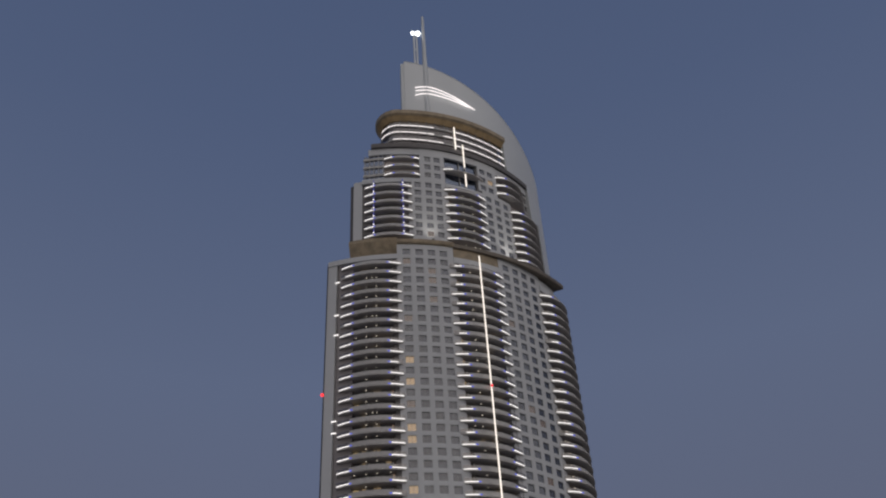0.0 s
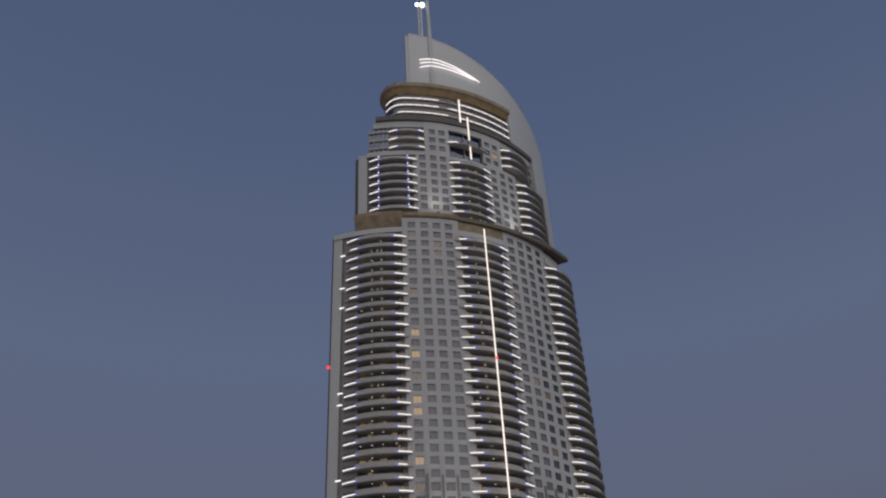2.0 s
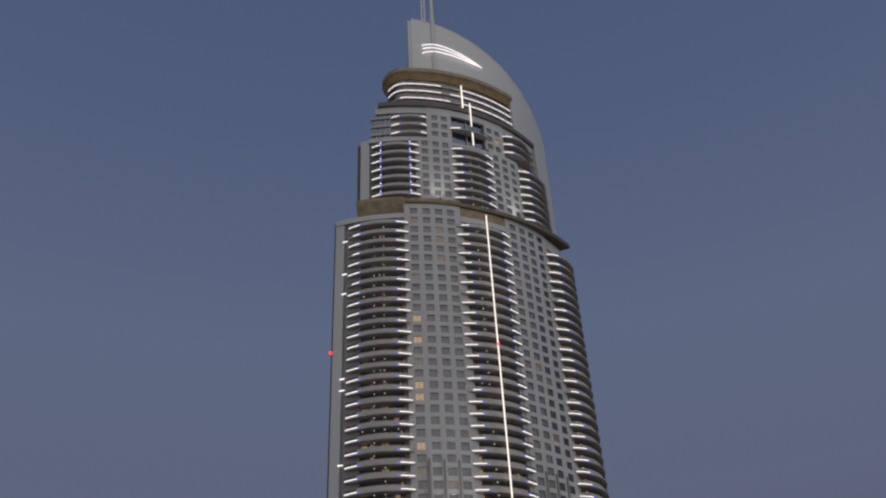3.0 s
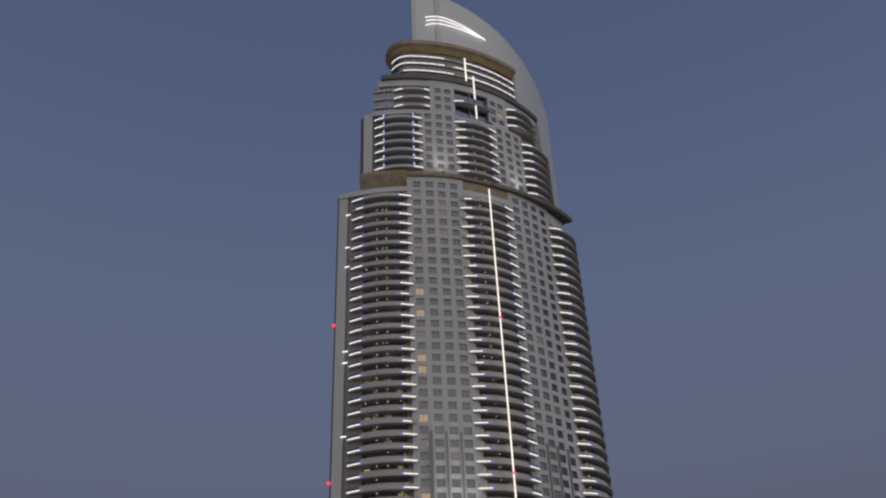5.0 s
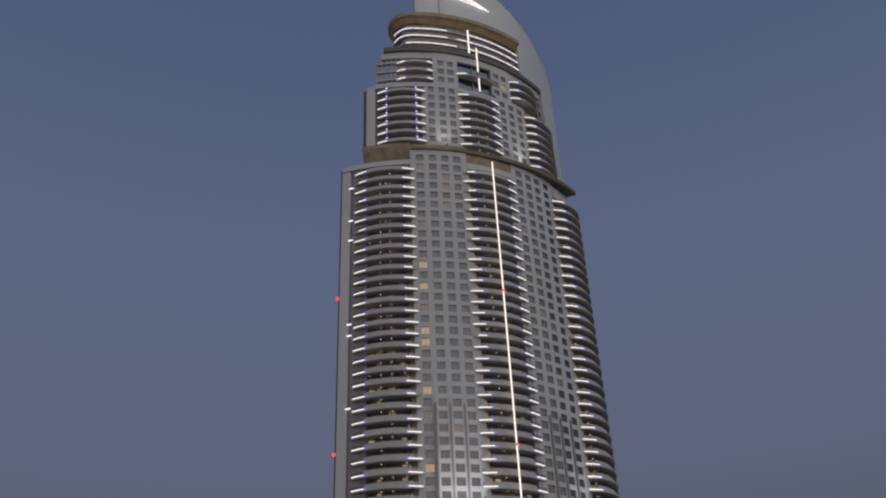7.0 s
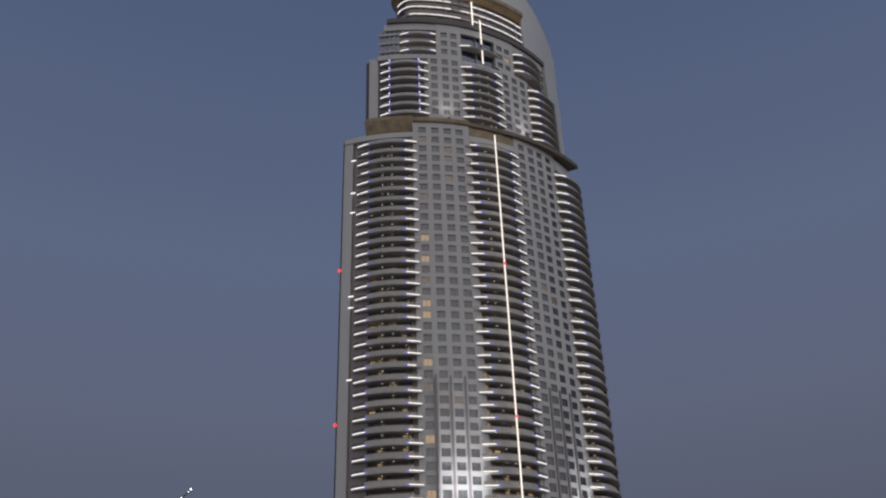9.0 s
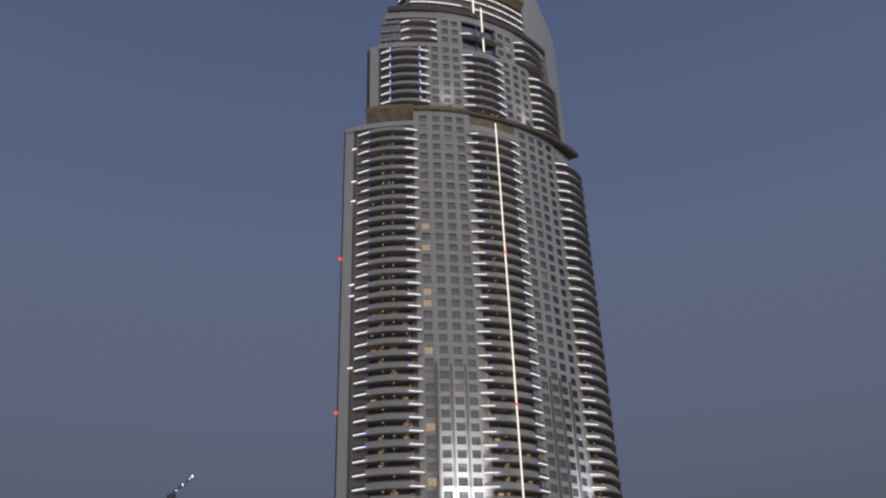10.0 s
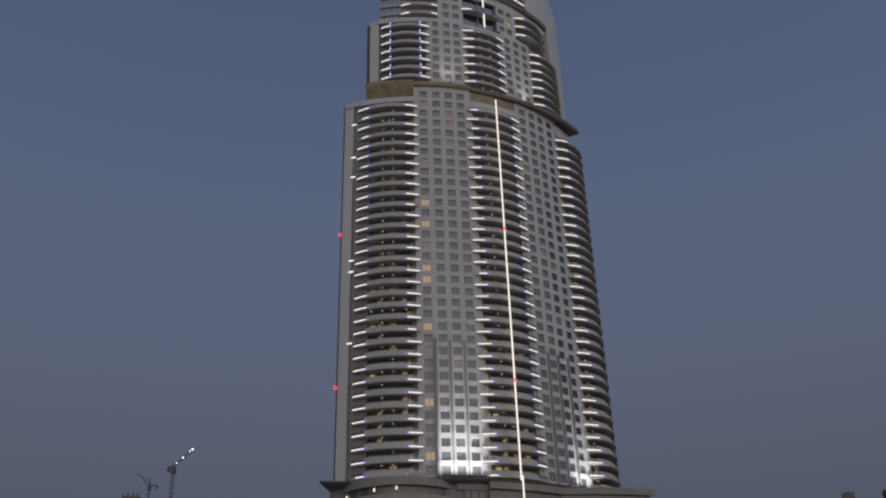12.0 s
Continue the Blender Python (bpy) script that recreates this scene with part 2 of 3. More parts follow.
def window_meshes(r, w, h):
    fr = Solid()
    y0, y1 = -r + 0.22, -r + 0.32
    for s in (-1, 1):
        fr.box(s * w - 0.07, s * w + 0.07, y0, y1, -h, h)
        fr.box(-w, w, y0, y1, s * h - 0.07, s * h + 0.07)
    fr.box(-0.04, 0.04, y0 + 0.01, y1, -h, h)
    pane = Solid().box(-w, w, -r + 0.27, -r + 0.29, -h, h)
    blind = lambda m: Solid().box(-w + 0.01, w - 0.01, -r + 0.37, -r + 0.39, -h + 0.01, h - 0.01).mesh("blind", m)
    return fr.mesh("frame", FRAME), pane.mesh("pane", GLASS), blind(BLIND), blind(LIT_ROOM), blind(DIM_ROOM), blind(PALE)


LIT = {(0, k) for k in (11, 13, 17, 18, 22, 28, 32)}
DIM = {(0, k) for k in (1, 7, 15, 24)} | {(2, 2), (2, 3), (2, 5), (2, 25), (5, 14), (6, 15), (6, 20), (4, 6)}


def window(parent, sets, tau, z, look_in=2):
    fr, pane, *blinds = sets
    w = part("window", fr, parent, turned(tau, z))
    p = part("pane", pane, w)
    p.visible_shadow = False
    if look_in == 2 and rng.random() < 0.14:
        look_in = 5
    part("lit_curtain" if look_in in (3, 4) else "curtain", blinds[look_in - 2], w,
         label={3: "warm lit curtain", 4: "dim warm curtain", 5: "pale drawn net curtain"}.get(look_in, ""))


low_set, up_set = window_meshes(R1, WIN_W, WIN_H), window_meshes(R2, WIN_W * 0.92, WIN_H)
for c, tau in enumerate(L_COLS + R_COLS):
    for k, z in enumerate(low_win):
        window(tower, low_set, tau, z, 3 if (c, k) in LIT else 4 if (c, k) in DIM else 2)
for c, tau in enumerate(LU_COLS + RU_COLS):
    for k, z in enumerate(up_win):
        window(tower, up_set, tau, z, 4 if (c, k) == (1, 0) else 2)
for c, tau in enumerate(LU_COLS[1:] + RT_COLS):
    for k, z in enumerate(top_win):
        window(tower, up_set, tau, z, 3 if (c, k) == (3, 1) else 2)


# balconies
def balcony_kit(t0, t1, r, bulge, dash, skew=1.0, spots=(-0.16, 0.16)):
    """Meshes of one balcony of a bay, round height 0; skew below 1 makes the first end rounder."""
    mid, half = (t0 + t1) / 2, (t1 - t0) / 2
    out = lambda t: r + 0.25 + bulge * (1 - (2 * min(1.0, max(0.0, (t - t0) / (t1 - t0))) ** skew - 1) ** 2)
    kit = {}
    p0, p1 = t0 + dash * 0.92, t1 - dash * 0.92
    kit["parapet"] = Solid().arc(p0, p1, lambda t: [(out(t) - 0.18, -0.2), (out(t), -0.2), (out(t) - 1.0, 1.45), (out(t) - 1.18, 1.45)], 1.2).mesh("parapet", BAND)
    kit["slab"] = Solid().arc(t0, t1, lambda t: [(r - 1.5, -0.45), (out(t) - 0.04, -0.45), (out(t) - 0.04, -0.2), (r - 1.5, -0.2)], 0.6).mesh("slab", SLAB)
    for side, a, b in (("a", t0, p0), ("b", p1, t1)):
        kit["curb_" + side] = Solid().arc(a, b, lambda t: [(out(t) - 0.18, -0.2), (out(t), -0.2), (out(t), 0.22), (out(t) - 0.18, 0.22)], 0.5).mesh("curb", BAND)
        kit["balustrade_" + side] = Solid().arc(a, b, lambda t: [(out(t) - 0.10, 0.22), (out(t) - 0.08, 0.22), (out(t) - 0.08, 1.05), (out(t) - 0.10, 1.05)], 0.5).mesh("balustrade", DARKGLASS)
    rail = Solid().arc(p0, p1, lambda t: [(out(t) - 1.13, 1.60), (out(t) - 1.05, 1.60), (out(t) - 1.05, 1.66), (out(t) - 1.13, 1.66)], 1.2)
    for i in range(9):
        t = p0 + 0.1 + (p1 - p0 - 0.2) * i / 8
        rail.arc(t - 0.04, t + 0.04, lambda q: [(out(q) - 1.11, 1.45), (out(q) - 1.07, 1.45), (out(q) - 1.07, 1.62), (out(q) - 1.11, 1.62)], 1)
    kit["rail"] = rail.mesh("rail", DARKMETAL)
    gz = Solid()
    for i in range(6):
        t = p0 + 0.2 + (p1 - p0 - 0.4) * i / 5
        gz.arc(t - 0.12, t + 0.12, lambda q: [(r - 1.45, -0.2), (r - 1.3, -0.2), (r - 1.3, 2.82), (r - 1.45, 2.82)], 1)
    for z in (-0.2, 2.68):
        gz.arc(p0 + 0.08, p1 - 0.08, lambda q: [(r - 1.44, z), (r - 1.31, z), (r - 1.31, z + 0.14), (r - 1.44, z + 0.14)], 2)
    kit["frame"] = gz.mesh("frame", FRAME)
    kit["glazing"] = arc_box("glazing", DARKGLASS, t0 + 0.3, t1 - 0.3, r - 1.43, r - 1.40, -0.2, 2.82, 3)
    for side, s in (("a", 1), ("b", -1)):
        e = t0 if s == 1 else t1
        bar = lambda p, q, h, mat: Solid().arc(e + s * p, e + s * q, lambda t: [(out(t) + 0.01, 0.02 - h), (out(t) + 0.1, 0.02 - h), (out(t) + 0.1, 0.02 + h), (out(t) + 0.01, 0.02 + h)], 0.45)
        kit["dash_" + side] = bar(0.1, dash, 0.105, 0).mesh("light_bar", WHITE_LED)
        kit["short_" + side] = bar(dash * 0.4, dash, 0.105, 0).mesh("light_bar", WHITE_LED)
        kit["blue_" + side] = bar(dash + 0.1, dash + 0.6, 0.16, 0).mesh("blue_lamp", BLUE_LED)
    kit["spots"] = []
    for u in (*spots, 0.03, -0.5, 0.55):
        t = mid + u * half
        kit["spots"].append(Solid().arc(t - 0.07, t + 0.07, lambda q: [(r - 0.7, -0.56), (r - 0.45, -0.56), (r - 0.45, -0.45), (r - 0.7, -0.45)], 1).mesh("downlight", DOWN_LED))
    kit["lit"] = arc_box("lit_glazing", LIT_GLASS, mid - half * 0.55, mid - half * 0.38, r - 1.38, r - 1.34, 1.5, 2.5)
    kit["faint"] = [arc_box("faint_glazing", FAINT_ROOM, mid + half * u, mid + half * (u + w), r - 1.38, r - 1.34, 1.3, 2.66) for u, w in ((-0.3, 0.12), (0.05, 0.2), (0.42, 0.14), (-0.75, 0.1))]
    kit["lit_end"] = arc_box("lit_glazing", DIM_ROOM, t1 - 3.4, t1 - 2.9, r - 1.38, r - 1.34, 0.1, 2.66)
    return kit


def balcony(kit, z, short=(), dark=(), spots=True, lit=(), blue="ab"):
    b = part("balcony", kit["slab"], tower, turned(0, z))
    for k in ("parapet", "rail", "frame", "curb_a", "curb_b"):
        part(k.split("_")[0], kit[k], b)
    for k in ("glazing", "balustrade_a", "balustrade_b"):
        part(k.split("_")[0], kit[k], b).visible_shadow = False
    for s in "ab":
        if s not in dark:
            part("light_bar", kit[("short_" if s in short else "dash_") + s], b, label="white linear light")
        if s in blue:
            part("blue_lamp", kit["blue_" + s], b, label="small blue lamp")
    if spots:
        for i, me in enumerate(kit["spots"]):
            if rng.random() < (0.9 if i < len(kit["spots"]) - 3 else 0.06):
                part("downlight", me, b)
    for me in kit["faint"]:
        if rng.random() < 0.26:
            part("lit_glazing", me, b, label="faintly lit room behind glass")
    for k in lit:
        part("lit_glazing", kit[k], b, label="warm lit room behind glass")


bay_a = balcony_kit(-14.47, 2.03, R1, 1.35, 3.3)
bay_b = balcony_kit(15.37, 31.93, R1, 1.35, 3.2, 1.0, (-0.25,))
bay_c = balcony_kit(45.97, 61.8, R1, 2.9, 3.2, 0.9, (-0.35,))
for n, z in enumerate(LOW_ROWS):
    lit = []
    if n in (3, 14, 18, 21, 25):
        lit.append("lit")
    if n in (13, 16, 20, 24, 27):
        lit.append("lit_end")
    balcony(bay_a, z, short=("a",) if n in (1, 3, 6, 32) else ("b",) if n in (10, 21) else (), dark=("b",) if n == 32 else (), lit=lit)
    balcony(bay_b, z, short=("a",) if n % 2 == 0 and n < 5 or n in (7, 16, 32) else (), dark=("b",) if n == 32 else (), lit=["lit"] if n in (28, 32) else [], spots=n % 5 != 1)
    balcony(bay_c, z, short=("a",) if n in (5, 14) else (), dark=("a", "b") if n == 32 else ("b",), blue="" if n == 32 else "a")
up_a = balcony_kit(-8.87, 6.16, R2, 1.2, 3.0)
up_b = balcony_kit(16.49, 31.2, R2, 1.3, 3.3, 1.0, (-0.12, 0.32))
up_c = balcony_kit(41.69, 57.4, R2, 2.5, 3.3, 0.9, (-0.35,))
post_blue = [arc_box("light_post", BLUE_POST, t - 0.12, t + 0.12, R2 + 0.35, R2 + 0.6, 0.3, 2.85, 1) for t in (-5.9, 3.2)]
post_lamp = [arc_box("post_lamp", WHITE_LED, t - 0.16, t + 0.16, R2 + 0.6, R2 + 0.7, 1.1, 1.5, 1) for t in (-5.9, 3.2)]
for z in UP_ROWS:
    balcony(up_a, z, spots=False)
    for k in range(2):
        post = part("light_post", post_blue[k], tower, turned(0, z), label="slim blue-lit post")
        part("post_lamp", post_lamp[k], post, label="small white lamp")
    balcony(up_b, z)
    balcony(up_c, z, dark=("b",), blue="a")
top_a = balcony_kit(-2.7, 9.9, R2 - 0.9, 1.2, 2.8)
top_c = balcony_kit(36.5, 50.4, R2 - 0.4, 2.3, 2.9, 0.9)
for z in TOP_ROWS:
    balcony(top_a, z, spots=False)
    balcony(top_c, z, dark=("b",), spots=False, blue="a")

# jambs at both ends of each bay: stone, but the two CANOPY ones are painted recess shade
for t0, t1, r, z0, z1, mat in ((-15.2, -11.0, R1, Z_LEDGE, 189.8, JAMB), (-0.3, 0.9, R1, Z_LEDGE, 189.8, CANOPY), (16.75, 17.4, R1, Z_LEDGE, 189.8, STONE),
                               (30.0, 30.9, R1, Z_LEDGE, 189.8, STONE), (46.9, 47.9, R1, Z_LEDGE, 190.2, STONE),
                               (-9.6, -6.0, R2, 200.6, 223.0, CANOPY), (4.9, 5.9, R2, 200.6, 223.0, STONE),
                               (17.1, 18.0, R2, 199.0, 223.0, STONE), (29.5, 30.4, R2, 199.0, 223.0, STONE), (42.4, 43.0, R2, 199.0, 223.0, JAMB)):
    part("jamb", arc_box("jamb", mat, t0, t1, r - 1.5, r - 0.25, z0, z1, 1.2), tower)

# parapets closing the bays, roofs
part("parapet", arc_box("bay_parapet", STONE, -18.3, 0.9, R1 - 0.6, R1 + 0.3, 189.9, 191.6), tower)
part("parapet", arc_box("bay_parapet_b", STONE, 16.75, 30.9, R1 - 0.45, R1 + 0.2, 189.6, 191.6), tower)
part("parapet", arc_box("bay_parapet_c", STONE, 46.9, 60.8, R1 - 0.6, R1 + 0.4, 190.2, 192.6), tower)
part("attic_wall", arc_box("attic_wall", STONE, 46.9, 55.0, R1 - 1.2, R1 - 0.1, 192.6, 194.8), tower)
part("roof", core("roof_low", R1 - 0.4, -18.0, 59, 190.0, 190.5, 14, SLAB), tower)
part("roof", core("roof_mid", R2 - 0.3, -9.0, 56, 223.6, 223.9, 18, SLAB), tower)

# ledge between the shafts
part("ledge", Solid().arc(-13.5, 1.0, lambda t: [(R2 - 3, 195.3), (R2 - 1.0, 195.3), (R2 + 0.6, 199.4), (R2 + 0.6, 200.5), (R2 - 3, 200.5)]).mesh("ledge_a", BRONZE), tower, label="bronze-gold flared ledge")
part("ledge", Solid().arc(1.0, 16.9, lambda t: [(R2 - 3, 196.3), (R1 + 0.4, 195.3), (R1 + 0.7, 195.7), (R1 + 0.7, 196.8), (R2 - 3, 197.4)]).mesh("ledge_b", BRONZE), tower)
ledge_r = lambda t: max(R1 + 0.5, R1 + 0.5 + (t - 26) * 0.08)
# ledge_c is the same bronze, coloured dark to stand in for shade
part("ledge", Solid().arc(16.9, 56.4, lambda t: [(R2 - 3, 195.3), (R1 + 0.1, 195.3), (ledge_r(t) - 0.2, 195.0), (ledge_r(t), 195.2), (ledge_r(t), 196.4), (R2 - 3, 197.2)]).mesh("ledge_c", SHADED_BRONZE), tower, label="bronze flared ledge with shade painted in")
part("frieze", arc_box("frieze", BRONZE, 16.85, 30.8, R1 - 1.2, R1 - 0.1, 191.5, 195.3), tower, label="bronze-gold frieze")

# tier-two left shoulder and recess over the centre bay
part("shoulder_wall", arc_box("shoulder_top", STONE, -7.7, 8.9, R2 - 3.0, R2 - 0.2, 235.6, 238.2), tower)
for z in TOP_ROWS:
    part("shoulder_band", arc_box("shoulder_band", BAND, -9.4, -2.7, R2 - 2.0, R2 - 0.3, z - 0.35, z + 0.45), tower)
    part("shoulder_band", arc_box("shoulder_band", BAND, 50.5, 53.0, R2 - 2.0, R2 - 0.3, z - 0.35, z + 0.45), tower)
for t0, t1 in ((-9.2, -2.7), (50.5, 53.0)):
    part("shoulder_glazing", arc_box("shoulder_glazing", SKYGLASS, t0, t1, R2 - 0.8, R2 - 0.7, 224.6, 235.6), tower)
for t in (-8.9, -7.4, -5.9, -4.4, -3.0, 51.3, 52.6):
    part("mullion", arc_box("shoulder_mullion", BAND, t - 0.09, t + 0.09, R2 - 0.7, R2 - 0.42, 224.6, 235.6), tower)
part("shoulder_wall", arc_box("shoulder_top", STONE, 36.8, 52.6, R2 - 3.0, R2 - 0.2, 235.6, 238.2), tower)
part("parapet", arc_box("mid_parapet", STONE, -9.6, 5.9, R2 - 0.6, R2 + 0.5, 222.9, 224.6), tower)
part("recess_glazing", arc_box("recess_glass", SKYGLASS, 17.1, 29.2, R2 - 1.2, R2 - 1.1, 223.4, 238.2), tower)
for t in (17.35, 22.6, 24.9, 28.95):
    part("mullion", arc_box("recess_mullion", FRAME, t - 0.13, t + 0.13, R2 - 1.1, R2 - 0.7, 224.0, 238.2), tower)
part("lintel", arc_box("recess_lintel", STONE, 17.1, 29.2, R2 - 0.9, R2 - 0.05, 235.6, 238.2), tower)
part("sill", arc_box("recess_sill", STONE, 17.1, 30.4, R2 - 1.0, R2 + 0.2, 222.6, 223.9), tower)
thin = part("balcony", up_b["slab"], tower, turned(0, 229.9), label="thin curved balcony slab")
for k in ("curb_a", "curb_b"):
    part("curb", up_b[k], thin)
for k in ("balustrade_a", "balustrade_b"):
    part("balustrade", up_b[k], thin).visible_shadow = False
part("light_bar", up_b["dash_a"], thin, label="white linear light")

# dark ledge under the crown, crown drum, gold ring
part("crown_ledge", arc_box("crown_ledge", CANOPY, -6.7, 52.8, R2 - 8, R2 + 0.6, 238.2, 240.0), tower)


def crown_path(r):
    """Plan of the crown: a long arc that turns back round a small one at its left end."""
    pts = []
    turn = at(2.2, R2 - 6)
    rr = r - (R2 - 6)
    for i in range(10):
        a = 2.2 - 150 + 150 * i / 9
        pts.append(turn + at(a, rr))
    return pts + [at(2.2 + 39.9 * i / 26, r) for i in range(1, 27)]


def crown_sweep(name, mat, loop, cut=None):
    """Sweeps a loop of (radius, height) along the crown's plan."""
    lines = [crown_path(r) for r, z in loop]
    idx = range(len(lines[0])) if cut is None else cut
    return Solid().prism([[Vector((lines[j][i].x, lines[j][i].y, loop[j][1])) for j in range(len(loop))] for i in idx]).mesh(name, mat)


part("drum", crown_sweep("drum", DARKGLASS, [(R2 - 0.9, 240), (R2 - 0.6, 240), (R2 - 0.6, 251.4), (R2 - 0.9, 251.4)]), tower)
part("drum_core", crown_sweep("drum_core", JAMB, [(R2 - 3.2, 240), (R2 - 2.4, 240), (R2 - 2.4, 251.4), (R2 - 3.2, 251.4)]), tower)
part("ring", crown_sweep("ring", GOLD, [(R2 - 3, 251.1), (R2 - 0.4, 251.1), (R2 + 0.9, 252.7), (R2 + 0.9, 254.5), (R2 - 3, 254.7)]), tower, label="bronze-gold crown ring")
part("ring_fascia", crown_sweep("ring_fascia", BRONZE, [(R2 + 0.9, 252.6), (R2 + 1.5, 253.2), (R2 + 1.5, 254.7), (R2 + 0.9, 254.8)]), tower, label="dark bronze fascia")
part("ring_roof", core("ring_roof", R2 - 2, 0.5, 41.5, 253.9, 254.3, 10, SLAB), tower)
n_path = len(crown_path(R2))
for z, cuts in ((248.9, [(5, 18), (22, n_path)]), (245.8, [(5, 18), (19, n_path)]), (242.5, [(8, 20), (22, n_path)])):
    part("crown_band", crown_sweep("crown_band", BAND, [(R2 - 0.6, z - 0.5), (R2 - 0.2, z - 0.5), (R2 - 0.2, z + 0.1), (R2 - 0.6, z + 0.1)]), tower)
    for a, b in cuts:
        part("crown_light", crown_sweep("crown_light", CROWN_LED, [(R2 - 0.2, z - 0.14), (R2 - 0.05, z - 0.14), (R2 - 0.05, z + 0.07), (R2 - 0.2, z + 0.07)], range(a, b)), tower, label="white light band")

for t in range(3, 42, 3):
    part("crown_post", Solid().box(-0.06, 0.06, -R2 - 0.06, -R2 + 0.1, 240.2, 251.2).mesh("crown_post", FRAME), tower, turned(t))

# fin
FIN_T0, FIN_T1 = 4.9, 61.8


def fin_top(t):
    u = min(1.0, max(0.0, (t - FIN_T0) / (FIN_T1 - FIN_T0)))
    return 244.0 + 36.2 * (1 - u ** 1.27) ** 0.54


fin_low = lambda t: 254.0 if t < 42.2 else 240.0 if t < 53.2 else 224.4 if t < 57.9 else 199.0
part("fin", Solid().arc(FIN_T0, FIN_T1, lambda t: [(R2 - 1.6, fin_low(t)), (R2 + 0.6, fin_low(t)), (R2 + 0.6, fin_top(t)), (R2 - 1.6, fin_top(t))], 0.35).mesh("fin", FIN), tower, label="pale grey metal sail-shaped fin")
part("cap_rail", Solid().arc(FIN_T0, FIN_T1, lambda t: [(R2 - 1.7, fin_top(t)), (R2 + 0.68, fin_top(t)), (R2 + 0.68, fin_top(t) + 0.25), (R2 - 1.7, fin_top(t) + 0.25)], 0.35).mesh("cap_rail", FIN), tower)
part("fin_edge", Solid().box(-1.1, 0.0, -R2 - 0.2, -R2 + 4.0, 253.5, 279.6).mesh("fin_edge", FIN), tower, turned(FIN_T0))
for k, (start, peak) in enumerate(((266.2, 267.2), (264.4, 265.6), (262.3, 263.8))):
    def curve(t, start=start, peak=peak):
        if t < 13.5:
            return peak - (peak - start) * ((13.5 - t) / 5.2) ** 2
        return peak - (peak - 261.6 - 0.2 * (1 - k)) * ((t - 13.5) / 15.9) ** 1.4
    line = Solid().arc(8.3 + 0.3 * (k == 1), 29.8 - 1.2 * k, lambda t: [(R2 + 1.1, curve(t) - 0.08), (R2 + 1.45, curve(t) - 0.08), (R2 + 1.45, curve(t) + 0.08), (R2 + 1.1, curve(t) + 0.08)], 0.7)
    part("fin_light", line.mesh("fin_light", CROWN_LED), tower, label="white curved light line")

# masts
mast = Solid().prism([[(math.cos(a) * w, -R2 - 0.35 + math.sin(a) * w, z) for a in [k * math.tau / 10 for k in range(10)]]
                      for z, w in ((254, 0.95), (280, 0.92), (282, 0.8), (296, 0.62), (306.8, 0.45), (307.4, 0.15))])
part("mast", mast.mesh("mast", FIN), tower, turned(12.5))
part("mast", Solid().box(-0.75, -0.25, -R2 - 0.3, -R2 + 0.4, 272, 296.0).box(0.2, 0.75, -R2 - 0.3, -R2 + 0.4, 272, 296.0).box(-0.25, 0.2, -R2 - 0.1, -R2 + 0.2, 281, 281.5).box(-0.25, 0.2, -R2 - 0.1, -R2 + 0.2, 288, 288.5).mesh("mast_short", FIN), tower, turned(9.5))
for t in (8.6, 10.45):
    me = ball("floodlight", 0.75 if t < 9 else 1.0, BEACON)
    p = at(t, R2 + 0.2, 297.1)
    part("floodlight", me, tower, pose(*p), label="bright white floodlight")

# vertical light strips
part("light_strip", Solid().box(-0.13, 0.13, -R1 - 2.05, -R1 - 1.7, 72, 192.4).mesh("light_strip", WARM_LED), tower, turned(23.7), label="tall warm white light strip")
part("light_strip", Solid().box(-0.13, 0.13, -R1 - 5.4, -R1 - 5.1, 60, 81.6).mesh("light_strip_low", WARM_LED), tower, turned(22.4))
part("light_strip", Solid().box(-0.18, 0.18, -R2 - 0.9, -R2 - 0.5, 239.8, 250.1).mesh("light_strip_a", WARM_LED), tower, turned(21.4))
part("light_strip", Solid().box(-0.18, 0.18, -R2 - 1.2, -R2 - 0.9, 232.1, 242.3).mesh("light_strip_b", WARM_LED), tower, turned(23.85))
part("light_strip", Solid().box(-0.18, 0.18, -R2 - 1.2, -R2 - 0.9, 223.8, 229.2).mesh("light_strip_c", WARM_LED), tower, turned(23.95))

# red beacons
for t, r, z in ((-18.8, R1 + 0.1, 148.3), (-18.8, R1 + 0.1, 105.3), (23.7, R1 + 2.2, 149.0), (23.7, R1 + 2.2, 106.1)):
    part("red_beacon", ball("red_beacon", 0.46 if t < 0 else 0.36, RED_LAMP), tower, pose(*at(t, r, z)), label="small red beacon")
part("pier", arc_box("end_pier", JAMB, 59.5, 60.0, R1 - 1.5, R1 + 1.25, Z_LEDGE, 190.2), tower)
part("slot", arc_box("slot", JAMB, -15.8, -15.2, R1 - 4, R1 - 0.9, Z_LEDGE, 189.8), tower)
# small lights in the slot beside the pier
for z in (183.7, 172.5, 166.0, 139.9, 136.6, 116.5):
    part("slot_light", arc_box("slot_light", WHITE_LED, -16.2, -14.9, R1 + 0.02, R1 + 0.14, z - 0.15, z + 0.15), tower)

# dark pilasters and uplights at the foot of the walls
for t in (5.2, 8.75, 12.2, 35.2, 38.6, 42.2):
    part("pilaster", arc_box("pilaster", JAMB, t - 0.25, t + 0.25, R1, R1 + (1.1 if t == 5.2 else 0.4), Z_LEDGE, 116.2), tower)
